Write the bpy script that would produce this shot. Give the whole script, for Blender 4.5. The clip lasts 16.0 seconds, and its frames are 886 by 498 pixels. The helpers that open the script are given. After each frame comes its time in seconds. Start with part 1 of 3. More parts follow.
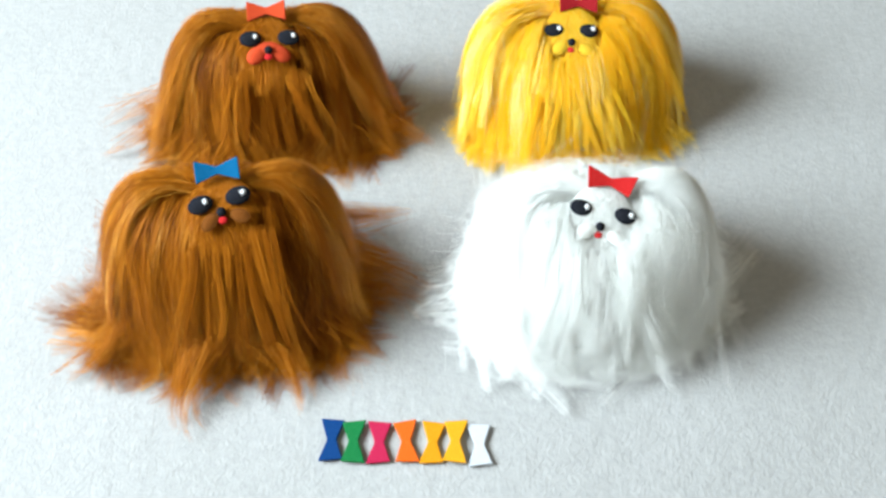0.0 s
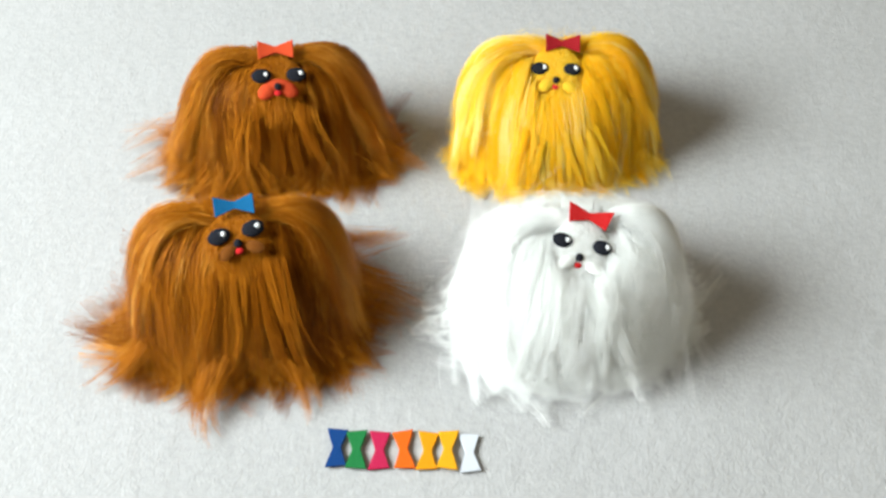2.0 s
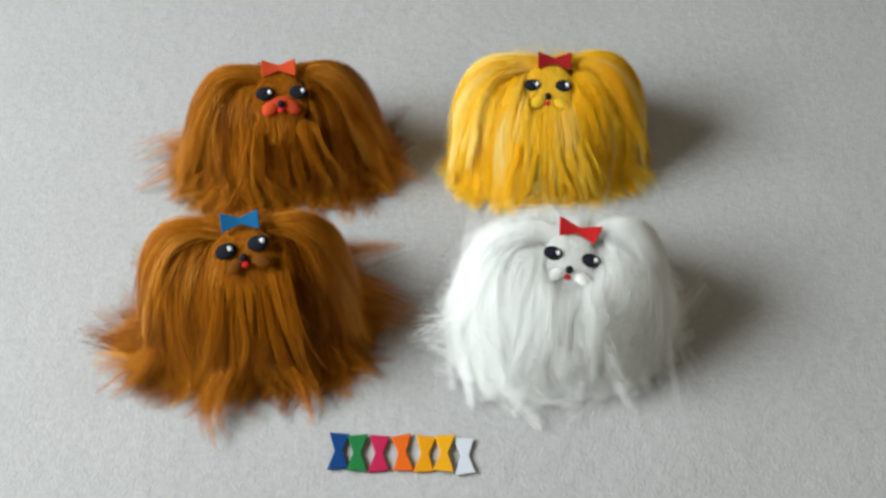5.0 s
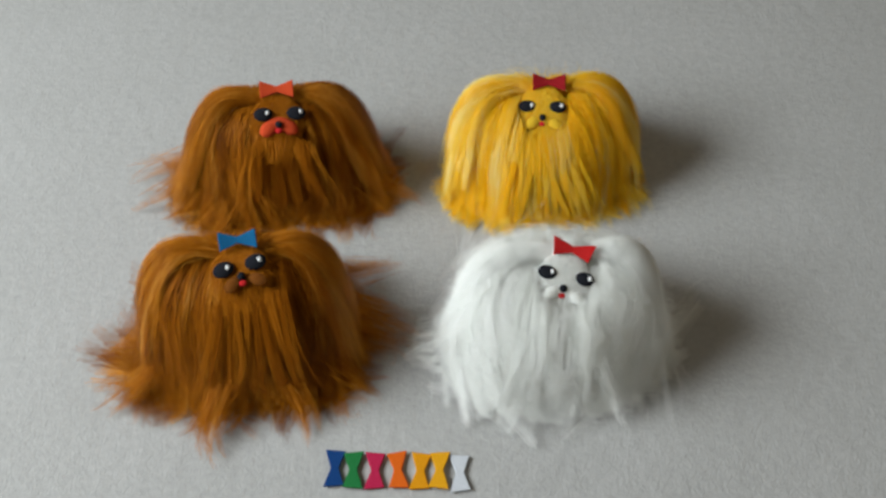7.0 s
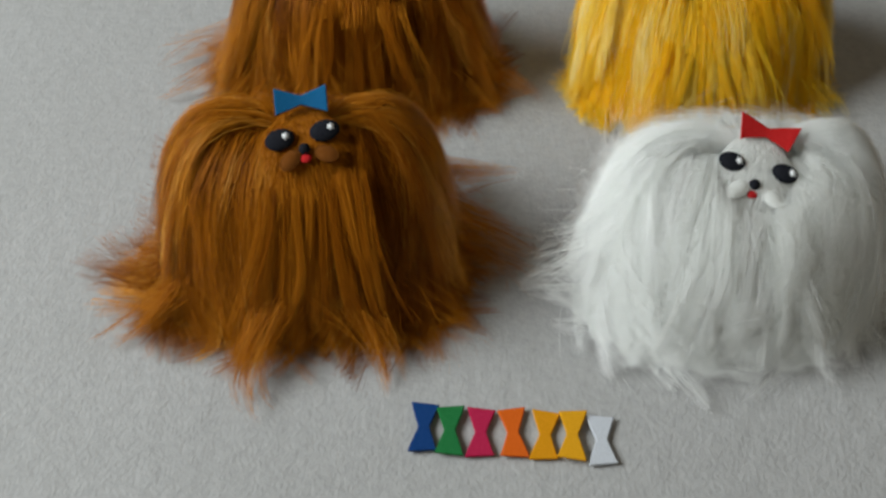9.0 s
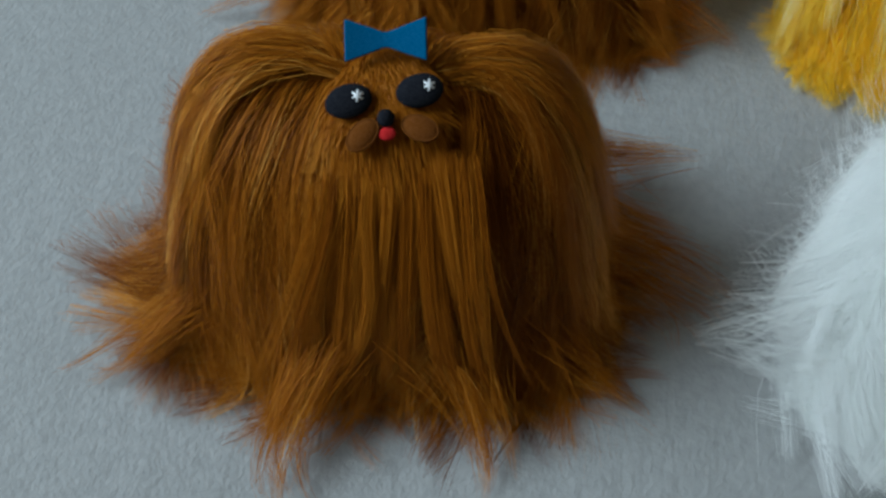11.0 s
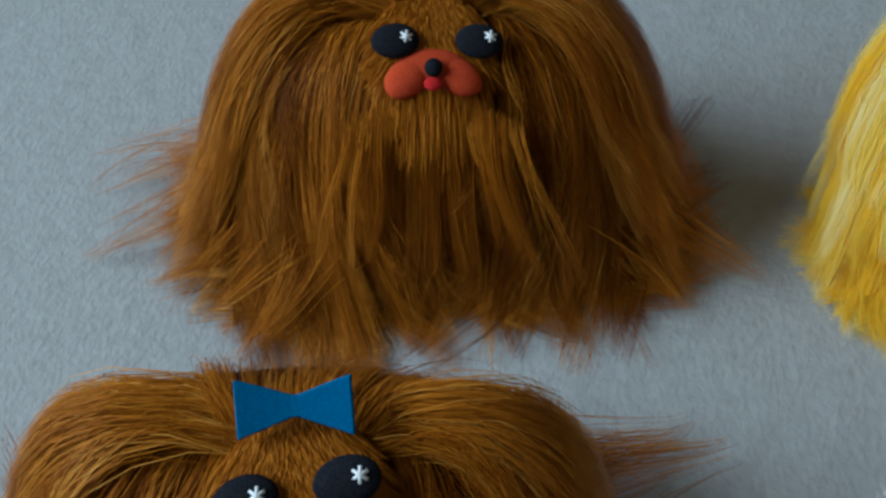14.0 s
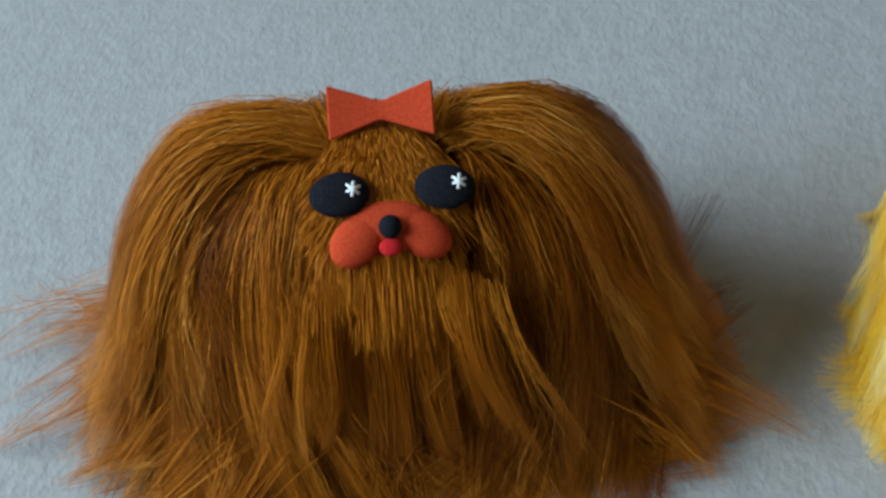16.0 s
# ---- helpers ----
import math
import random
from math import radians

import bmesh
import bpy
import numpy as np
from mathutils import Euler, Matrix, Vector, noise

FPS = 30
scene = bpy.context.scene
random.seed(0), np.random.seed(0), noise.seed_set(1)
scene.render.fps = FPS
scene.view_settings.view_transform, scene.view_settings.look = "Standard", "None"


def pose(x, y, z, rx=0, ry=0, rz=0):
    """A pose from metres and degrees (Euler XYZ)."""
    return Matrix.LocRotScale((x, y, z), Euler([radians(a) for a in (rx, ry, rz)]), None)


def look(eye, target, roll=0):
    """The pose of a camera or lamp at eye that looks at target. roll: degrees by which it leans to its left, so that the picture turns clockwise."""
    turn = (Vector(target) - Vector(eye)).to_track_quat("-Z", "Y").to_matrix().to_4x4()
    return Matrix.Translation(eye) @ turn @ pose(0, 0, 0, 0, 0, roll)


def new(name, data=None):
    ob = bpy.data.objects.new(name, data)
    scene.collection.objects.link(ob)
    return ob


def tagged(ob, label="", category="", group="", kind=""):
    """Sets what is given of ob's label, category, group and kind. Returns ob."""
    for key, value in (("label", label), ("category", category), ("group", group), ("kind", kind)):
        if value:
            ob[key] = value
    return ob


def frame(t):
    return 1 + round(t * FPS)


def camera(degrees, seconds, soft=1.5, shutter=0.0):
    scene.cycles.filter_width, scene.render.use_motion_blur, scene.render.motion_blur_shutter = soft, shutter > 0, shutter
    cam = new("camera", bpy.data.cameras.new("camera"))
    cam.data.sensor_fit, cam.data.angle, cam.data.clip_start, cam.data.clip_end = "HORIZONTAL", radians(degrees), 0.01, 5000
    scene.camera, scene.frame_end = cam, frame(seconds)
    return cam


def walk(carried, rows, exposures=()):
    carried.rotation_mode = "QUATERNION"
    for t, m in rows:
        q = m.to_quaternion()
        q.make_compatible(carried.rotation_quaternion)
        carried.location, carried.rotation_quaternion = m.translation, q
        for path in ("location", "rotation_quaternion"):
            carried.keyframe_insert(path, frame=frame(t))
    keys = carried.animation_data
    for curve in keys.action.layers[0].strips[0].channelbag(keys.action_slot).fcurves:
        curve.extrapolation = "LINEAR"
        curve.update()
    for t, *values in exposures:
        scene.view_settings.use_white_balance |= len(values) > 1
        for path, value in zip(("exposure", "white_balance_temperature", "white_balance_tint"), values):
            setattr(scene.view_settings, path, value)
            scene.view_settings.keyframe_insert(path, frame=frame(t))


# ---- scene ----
cam = camera(39.3, 16.0, soft=2.8)

PATH = [
    (0, (0.0, -0.317, 0.498), (0.008, 0.982, -1.023), -2.8),
    (0.5, (0.0, -0.329, 0.521), (0.015, 0.998, -0.975), -2.8),
    (1, (-0.001, -0.338, 0.535), (0.002, 0.941, -1.003), -2.6),
    (1.5, (0.001, -0.34, 0.551), (0.022, 0.921, -1.0), -2.1),
    (2, (-0.002, -0.332, 0.567), (0.022, 0.921, -0.992), -1.9),
    (2.5, (-0.002, -0.325, 0.578), (0.016, 0.912, -0.993), -2.5),
    (3, (-0.004, -0.326, 0.585), (0.007, 0.914, -0.985), -2.8),
    (3.5, (-0.001, -0.331, 0.589), (0.021, 0.909, -0.981), -2.6),
    (4, (0.001, -0.335, 0.593), (0.019, 0.899, -0.981), -2.2),
    (6.5, (0.002, -0.345, 0.607), (0.025, 0.896, -0.961), -2.1),
    (7, (0.003, -0.346, 0.606), (0.027, 0.915, -0.946), -2.0),
    (7.5, (-0.001, -0.343, 0.591), (0.028, 0.926, -0.955), -1.3),
    (8, (-0.013, -0.332, 0.545), (-0.005, 0.976, -0.968), -1.5),
    (8.5, (-0.026, -0.309, 0.477), (-0.041, 1.026, -1.012), -1.8),
    (9, (-0.037, -0.278, 0.408), (-0.073, 1.058, -1.08), -2.0),
    (9.5, (-0.066, -0.244, 0.366), (-0.042, 1.096, -1.119), 0.4),
    (10, (-0.069, -0.207, 0.336), (-0.04, 1.107, -1.172), -0.2),
    (10.2, (-0.065, -0.192, 0.327), (-0.082, 1.088, -1.21), -0.9),
    (12.3, (-0.036, -0.096, 0.278), (-0.329, 1.09, -1.306), -5.6),
    (12.5, (-0.031, -0.099, 0.283), (-0.316, 1.109, -1.286), -6.7),
    (13, (-0.04, -0.084, 0.295), (-0.277, 1.147, -1.264), -6.5),
    (13.5, (-0.045, -0.055, 0.29), (-0.252, 1.202, -1.252), -6.7),
    (14, (-0.058, -0.024, 0.268), (-0.219, 1.239, -1.274), -5.2),
    (14.5, (-0.067, 0.003, 0.253), (-0.191, 1.288, -1.274), -5.8),
    (15, (-0.069, 0.025, 0.246), (-0.177, 1.31, -1.283), -6.4),
    (15.5, (-0.069, 0.039, 0.245), (-0.166, 1.326, -1.282), -6.5),
    (16, (-0.062, 0.046, 0.248), (-0.169, 1.288, -1.316), -7.2),
]
EXPOSURES = [(0, 1.50, 6650, 3), (1, 1.40, 6600, 1), (1.5, 1.41, 6950, 5), (2.5, 1.30, 7200, 7), (4, 1.00, 7200, 8), (6.5, 0.52, 7250, 8), (8, 0.33, 7300, 8),
             (9, 0.17, 7300, 8), (9.5, -0.03, 7150, 7), (10, -0.30, 6750, 4), (12.5, -0.18, 5750, -3), (14.5, -0.14, 5800, -2), (16, 0.24, 6000, 0)]
walk(cam, [(t, look(eye, target, roll)) for t, eye, target, roll in PATH], EXPOSURES)

# ---- light: daylight from one window beside the sheet ----
world = bpy.data.worlds.new("sky")
scene.world = world
world.use_nodes = True
wn = world.node_tree
sky = wn.nodes.new("ShaderNodeTexSky")
sky.sky_type, sky.sun_disc = "NISHITA", False
sky.sun_elevation, sky.sun_rotation = radians(40), radians(100)
wn.links.new(sky.outputs[0], wn.nodes["Background"].inputs[0])
wn.nodes["Background"].inputs[1].default_value = 0.1

lamp = bpy.data.lights.new("window_daylight", "AREA")
lamp.shape, lamp.size, lamp.size_y = "RECTANGLE", 0.86, 0.74
lamp.energy, lamp.color = 28, (0.79, 0.895, 1.0)
new("window_daylight", lamp).matrix_world = look((-1.04, 0.03, 0.86), (0.0, 0.03, 0.86))


# ---- materials ----
def mat(name, rough=0.8, spec=0.3):
    m = bpy.data.materials.new(name)
    m.use_nodes = True
    n, l = m.node_tree.nodes, m.node_tree.links
    b = n["Principled BSDF"]
    b.inputs["Roughness"].default_value = rough
    b.inputs["Specular IOR Level"].default_value = spec
    return m, n, l, b


def ramp(n, stops):
    r = n.new("ShaderNodeValToRGB")
    e = r.color_ramp.elements
    while len(e) < len(stops):
        e.new(0.5)
    for k, (p, c) in enumerate(stops):
        e[k].position, e[k].color = p, (*c, 1)
    return r


def noise_node(n, l, scale, detail=3, stretch=None):
    co = n.new("ShaderNodeTexCoord")
    t = n.new("ShaderNodeTexNoise")
    t.inputs["Scale"].default_value, t.inputs["Detail"].default_value = scale, detail
    if stretch:
        mp = n.new("ShaderNodeMapping")
        mp.inputs["Scale"].default_value = stretch
        l.new(co.outputs["Object"], mp.inputs[0])
        l.new(mp.outputs[0], t.inputs["Vector"])
    else:
        l.new(co.outputs["Object"], t.inputs["Vector"])
    return t


def add_bump(n, l, b, sources, distance=0.001):
    last = None
    for t, strength in sources:
        bp = n.new("ShaderNodeBump")
        bp.inputs["Strength"].default_value, bp.inputs["Distance"].default_value = strength, distance
        l.new(t.outputs[0], bp.inputs["Height"])
        if last:
            l.new(last.outputs[0], bp.inputs["Normal"])
        last = bp
    l.new(last.outputs[0], b.inputs["Normal"])


def felt_material(name, colour, vary=0.09):
    m, n, l, b = mat(name, 0.97, 0.03)
    t = noise_node(n, l, 2200, 4)
    dark = tuple(c * (1 - vary) for c in colour)
    light = tuple(min(1, c * (1 + vary) + 0.01) for c in colour)
    r = ramp(n, [(0.35, dark), (0.65, light)])
    l.new(t.outputs[0], r.inputs[0])
    l.new(r.outputs[0], b.inputs["Base Color"])
    add_bump(n, l, b, [(noise_node(n, l, 3000, 3), 0.4), (noise_node(n, l, 500, 2), 0.15)], 0.0003)
    return m


def fur_material(name, deep, mid, light, tip, streak, through_light=0.25, rough=0.42, shine=0.18, vary=0.30):
    """Synthetic fur: every strand has its own shade, with paler or redder locks here and there."""
    m, n, l, b = mat(name, rough, shine)
    g = n.new("ShaderNodeNewGeometry")
    lock = n.new("ShaderNodeAttribute")
    lock.attribute_name = "lock"
    both = n.new("ShaderNodeMath")
    both.operation = "MULTIPLY_ADD"
    both.inputs[1].default_value = vary
    l.new(g.outputs["Random Per Island"], both.inputs[0])
    l.new(lock.outputs["Fac"], both.inputs[2])
    mix = ramp(n, [(0.0, streak), (0.25, deep), (0.55, mid), (0.85, light), (1.0, tip)])
    l.new(both.outputs[0], mix.inputs[0])
    l.new(mix.outputs[0], b.inputs["Base Color"])
    l.new(mix.outputs[0], b.inputs["Specular Tint"])
    tr = n.new("ShaderNodeBsdfTranslucent")
    l.new(mix.outputs[0], tr.inputs[0])
    ms = n.new("ShaderNodeMixShader")
    ms.inputs[0].default_value = through_light
    l.new(b.outputs[0], ms.inputs[1])
    l.new(tr.outputs[0], ms.inputs[2])
    l.new(ms.outputs[0], n["Material Output"].inputs[0])
    return m


def fleece_material():
    m, n, l, b = mat("white_fleece", 1.0, 0.05)
    t = noise_node(n, l, 260, 5)
    r = ramp(n, [(0.3, (0.370, 0.367, 0.368)), (0.7, (0.425, 0.421, 0.420))])
    l.new(t.outputs[0], r.inputs[0])
    t2 = noise_node(n, l, 14, 3)
    r2 = ramp(n, [(0.3, (0.94, 0.94, 0.935)), (0.7, (1, 1, 1))])
    l.new(t2.outputs[0], r2.inputs[0])
    mx = n.new("ShaderNodeMix")
    mx.data_type, mx.blend_type = "RGBA", "MULTIPLY"
    mx.inputs[0].default_value = 1
    l.new(r.outputs[0], mx.inputs[6])
    l.new(r2.outputs[0], mx.inputs[7])
    l.new(mx.outputs[2], b.inputs["Base Color"])
    b.inputs["Sheen Weight"].default_value = 0.2
    add_bump(n, l, b, [(noise_node(n, l, 480, 2, (1.15, 0.85, 1)), 0.42), (noise_node(n, l, 1200, 2), 0.12)], 0.0011)
    return m


# for the unseen walls and ceiling; tone set by the fill they bounce
def plaster_material():
    m, n, l, b = mat("painted_plaster", 0.85, 0.2)
    t = noise_node(n, l, 6, 4)
    r = ramp(n, [(0.3, (0.38, 0.32, 0.25)), (0.7, (0.44, 0.38, 0.30))])
    l.new(t.outputs[0], r.inputs[0])
    l.new(r.outputs[0], b.inputs["Base Color"])
    add_bump(n, l, b, [(noise_node(n, l, 90, 4), 0.2)], 0.002)
    return m


FLEECE = fleece_material()
PLASTER = plaster_material()
BROWN = fur_material("golden_brown_fur", (0.180, 0.047, 0.003), (0.375, 0.112, 0.007), (0.57, 0.210, 0.019), (0.80, 0.39, 0.075), (0.048, 0.011, 0.001), 0.16, 0.38, 0.42)
YELLOW = fur_material("yellow_fur", (0.99, 0.61, 0.025), (0.99, 0.67, 0.045), (0.99, 0.77, 0.15), (0.99, 0.90, 0.52), (0.97, 0.54, 0.02), 0.40, 0.6, 0.10)
WHITE = fur_material("white_fur", (0.97, 0.98, 0.965), (0.98, 0.985, 0.975), (0.985, 0.985, 0.98), (0.985, 0.985, 0.98), (0.97, 0.98, 0.96), 0.55, 0.6, 0.04)
BLACK_FELT = felt_material("black_felt", (0.010, 0.011, 0.016))
WHITE_THREAD = felt_material("white_thread", (0.85, 0.86, 0.88), 0.05)
RED_FELT = felt_material("red_felt", (0.521, 0.018, 0.021))


# ---- mesh helpers ----
def finish(ob, material, smooth=True):
    ob.data.materials.append(material)
    if smooth:
        ob.data.polygons.foreach_set("use_smooth", [True] * len(ob.data.polygons))
    return ob


def part(name, bm, material, parent=None, label="", smooth=True):
    me = bpy.data.meshes.new(name)
    bm.to_mesh(me)
    bm.free()
    ob = finish(new(name, me), material, smooth)
    ob.parent = parent
    return tagged(ob, label)


def box(bm, lo, hi):
    r = bmesh.ops.create_cube(bm, size=1)
    for v in r["verts"]:
        v.co = Vector([lo[k] + (v.co[k] + 0.5) * (hi[k] - lo[k]) for k in range(3)])


def blob(bm, m, radii, seg=20, rings=12):
    bmesh.ops.create_uvsphere(bm, u_segments=seg, v_segments=rings, radius=1, matrix=m @ Matrix.Diagonal((*radii, 1)))


def tube(bm, points, radius, sides=6, closed=False):
    rows = []
    n = len(points)
    for k, p in enumerate(points):
        a = points[(k - 1) % n] if closed or k else p
        b = points[(k + 1) % n] if closed or k < n - 1 else p
        d = (b - a).normalized()
        s = d.cross(Vector((0, 0, 1)))
        s = s.normalized() if s.length > 1e-6 else Vector((1, 0, 0))
        u = s.cross(d)
        rows.append([bm.verts.new(p + radius * (math.cos(2 * math.pi * i / sides) * s + math.sin(2 * math.pi * i / sides) * u)) for i in range(sides)])
    for k in range(n if closed else n - 1):
        for i in range(sides):
            bm.faces.new((rows[k][i], rows[k][(i + 1) % sides], rows[(k + 1) % n][(i + 1) % sides], rows[(k + 1) % n][i]))
    if not closed:
        bm.faces.new(rows[0][::-1])
        bm.faces.new(rows[-1])


def strands(name, paths, across, width, material, parent, label="", lock=None, fade=0.16, out=None, blend=0.35):
    """One mesh of thin tapered ribbons. paths: strands x points x 3; across: the ribbon's side direction, same shape."""
    n, k, _ = paths.shape
    s = np.linspace(0, 1, k)
    taper = np.minimum(1, 0.6 + 3 * s) * np.clip(1.15 - s, 0.06, 1) ** 0.7
    w = width[:, None, None] * taper[None, :, None] * 0.5
    v = np.stack((paths - across * w, paths + across * w), 2).reshape(-1, 3)
    base = (np.arange(n)[:, None] * k + np.arange(k - 1)[None, :]) * 2
    q = np.stack((base, base + 1, base + 3, base + 2), -1).reshape(-1)
    me = bpy.data.meshes.new(name)
    me.vertices.add(len(v))
    me.vertices.foreach_set("co", v.astype(np.float32).ravel())
    me.loops.add(len(q))
    me.loops.foreach_set("vertex_index", q.astype(np.int32))
    me.polygons.add(len(q) // 4)
    me.polygons.foreach_set("loop_start", np.arange(0, len(q), 4, dtype=np.int32))
    me.update(calc_edges=True)
    ob = finish(new(name, me), material)
    d = np.gradient(paths, axis=1)
    d /= np.linalg.norm(d, axis=2, keepdims=True) + 1e-9
    up = np.cross(across, d)
    up /= np.linalg.norm(up, axis=2, keepdims=True) + 1e-9
    if out is not None:
        up = up * (1 - blend) + blend * out / (np.linalg.norm(out, axis=2, keepdims=True) + 1e-9)
        up /= np.linalg.norm(up, axis=2, keepdims=True) + 1e-9
    if lock is None:
        lock = np.full(n, 0.32)
    me.attributes.new("lock", "FLOAT", "POINT").data.foreach_set("value", np.repeat((0.05 + 1.22 * lock[:, None] + fade * (s[None, :] - 0.45)), 2, axis=1).ravel().astype(np.float32))
    edge = 0.28
    nv = np.stack((up - edge * across, up + edge * across), 2).reshape(-1, 3)
    me.normals_split_custom_set_from_vertices(nv / np.linalg.norm(nv, axis=1, keepdims=True))
    ob.parent = parent
    return tagged(ob, label)


def sideways(paths, out, rng, spread):
    """A side direction for each ribbon point: square to the strand, lying on the coat, turned a little at random."""
    d = np.gradient(paths, axis=1)
    d /= np.linalg.norm(d, axis=2, keepdims=True) + 1e-9
    a = np.cross(d, out)
    a /= np.linalg.norm(a, axis=2, keepdims=True) + 1e-9
    b = np.cross(a, d)
    ang = rng.normal(0, spread, (len(paths), 1, 1))
    return a * np.cos(ang) + b * np.sin(ang)


# ---- the room: fleece underfoot, plain unseen walls added for fill light, a window ----
def smooth_noise(rng, shape, sigma):
    a = rng.normal(0, 1, shape)
    r = int(3 * sigma) + 1
    g = np.exp(-0.5 * (np.arange(-r, r + 1) / sigma) ** 2)
    g /= g.sum()
    for ax in (0, 1):
        a = np.apply_along_axis(lambda x: np.convolve(np.pad(x, r, mode="wrap"), g, "valid"), ax, a)
    return a / a.std()


def make_ground():
    rng = np.random.default_rng(5)
    fx = np.arange(-0.40, 0.4001, 0.0022)
    fy = np.arange(-0.12, 0.5601, 0.0022)
    xs = np.concatenate((np.linspace(-1.02, -0.42, 10), fx, np.linspace(0.42, 1.75, 16)))
    ys = np.concatenate((np.linspace(-1.5, -0.14, 14), fy, np.linspace(0.58, 1.6, 14)))
    X, Y = np.meshgrid(xs, ys, indexing="ij")
    sh = X.shape
    z = 0.00008 * smooth_noise(rng, sh, 0.75) + 0.00002 * smooth_noise(rng, sh, 1.8) + 0.0003 * smooth_noise(rng, sh, 22)
    z = np.clip(z, -0.002, 0.0012)
    v = np.stack((X, Y, z), -1).reshape(-1, 3)
    idx = np.arange(len(v)).reshape(sh)
    q = np.stack((idx[:-1, :-1], idx[1:, :-1], idx[1:, 1:], idx[:-1, 1:]), -1).reshape(-1)
    me = bpy.data.meshes.new("ground")
    me.vertices.add(len(v))
    me.vertices.foreach_set("co", v.astype(np.float32).ravel())
    me.loops.add(len(q))
    me.loops.foreach_set("vertex_index", q.astype(np.int32))
    me.polygons.add(len(q) // 4)
    me.polygons.foreach_set("loop_start", np.arange(0, len(q), 4, dtype=np.int32))
    me.update(calc_edges=True)
    ob = finish(new("ground", me), FLEECE)
    tagged(ob, "white fleece blanket with a short mottled nap", "blanket", kind="structure")


make_ground()
# walls and ceiling stay out of view; placed to shape falloff and fill
X0, X1, Y0, Y1, H, T = -1.02, 1.75, -1.5, 1.6, 2.4, 0.12
WY0, WY1, WZ0, WZ1 = -0.42, 0.48, 0.47, 1.25


def wall(name, *boxes):
    bm = bmesh.new()
    for lo, hi in boxes:
        box(bm, lo, hi)
    ob = part(name, bm, PLASTER, smooth=False)
    tagged(ob, "unseen plain painted wall, added to bounce window light", "wall", kind="structure")


wall("wall_east", ((X1, Y0, -0.01), (X1 + T, Y1, H)))
wall("wall_north", ((X0 - T, Y1, -0.01), (X1 + T, Y1 + T, H)))
wall("wall_south", ((X0 - T, Y0 - T, -0.01), (X1 + T, Y0, H)))
wall("wall_west", ((X0 - T, Y0, -0.01), (X0, WY0, H)), ((X0 - T, WY1, -0.01), (X0, Y1, H)),
     ((X0 - T, WY0, -0.01), (X0, WY1, WZ0)), ((X0 - T, WY0, WZ1), (X0, WY1, H)))
bm = bmesh.new()
box(bm, (X0 - T, Y0 - T, H), (X1 + T, Y1 + T, H + T))
tagged(part("ceiling", bm, PLASTER, smooth=False), "unseen plain painted ceiling, added to bounce window light", "ceiling", kind="structure")


# ---- felt bows ----
def bow_mesh(bm, m, length, end, waist, thick, slant=0.0, cup=0.0):
    """A flat felt bow: two flared ends and a narrow waist, cut from one sheet."""
    L, E, W = length / 2, end / 2, waist / 2
    xs = [-1, -0.75, -0.5, -0.25, -0.06, 0.06, 0.25, 0.5, 0.75, 1]
    rows = []
    for u in xs:
        e = W + (E - W) * abs(u) ** 0.95
        x = u * L
        z = cup * (abs(u) ** 1.5)
        cut = slant * (1 if u > 0 else -1) if abs(u) == 1 else 0
        rows.append([bm.verts.new(m @ Vector(p)) for p in ((x - cut, -e, z), (x + cut, e, z), (x + cut, e, z + thick), (x - cut, -e, z + thick))])
    for a, b in zip(rows, rows[1:]):
        for i in range(4):
            bm.faces.new((a[i], a[(i + 1) % 4], b[(i + 1) % 4], b[i]))
    bm.faces.new(rows[0][::-1])
    bm.faces.new(rows[-1])
    bmesh.ops.recalc_face_normals(bm, faces=bm.faces)
    bmesh.ops.bevel(bm, geom=[e for e in bm.edges if e.calc_face_angle(0) > 0.6], offset=thick * 0.25, segments=1, affect="EDGES")


LOOSE = [("deep blue", (0.003, 0.040, 0.160), -0.0536, -0.0057, 3, 0.0014),
         ("green", (0.010, 0.151, 0.042), -0.0435, -0.0076, 2, 0.0018),
         ("crimson pink", (0.420, 0.015, 0.063), -0.0315, -0.0085, 3, 0.0014),
         ("orange", (0.630, 0.109, 0.010), -0.0190, -0.0089, -2, 0.0016),
         ("amber", (0.622, 0.252, 0.008), -0.0066, -0.0102, 6, 0.0014),
         ("golden yellow", (0.672, 0.311, 0.013), 0.0038, -0.0109, 5, 0.0026),
         ("white", (0.521, 0.546, 0.596), 0.0150, -0.0128, 1, 0.0014)]
for k, (word, colour, x, y, turn, z) in enumerate(LOOSE):
    bm = bmesh.new()
    bow_mesh(bm, pose(x - 0.0006, y - 0.0008, z, 0, 0, 90 - turn), 0.0218, 0.0112, 0.0042, 0.0012, 0.0006 * (-1) ** k)
    tagged(part("felt_bow", bm, felt_material(word.replace(" ", "_") + "_felt", colour), smooth=False),
           word + " felt bow laid in a row on white fleece", "felt bow", "row of loose felt bows")


# ---- toy dogs ----
def stadium(q, m):
    """Where a strand leaves the crest line and which way it falls: q in -1..1 from the back over one side, the front and the other side."""
    phi = np.clip(q, -1, 1) * math.pi
    return np.clip(np.sin(phi) * 1.6, -1, 1) * m, phi


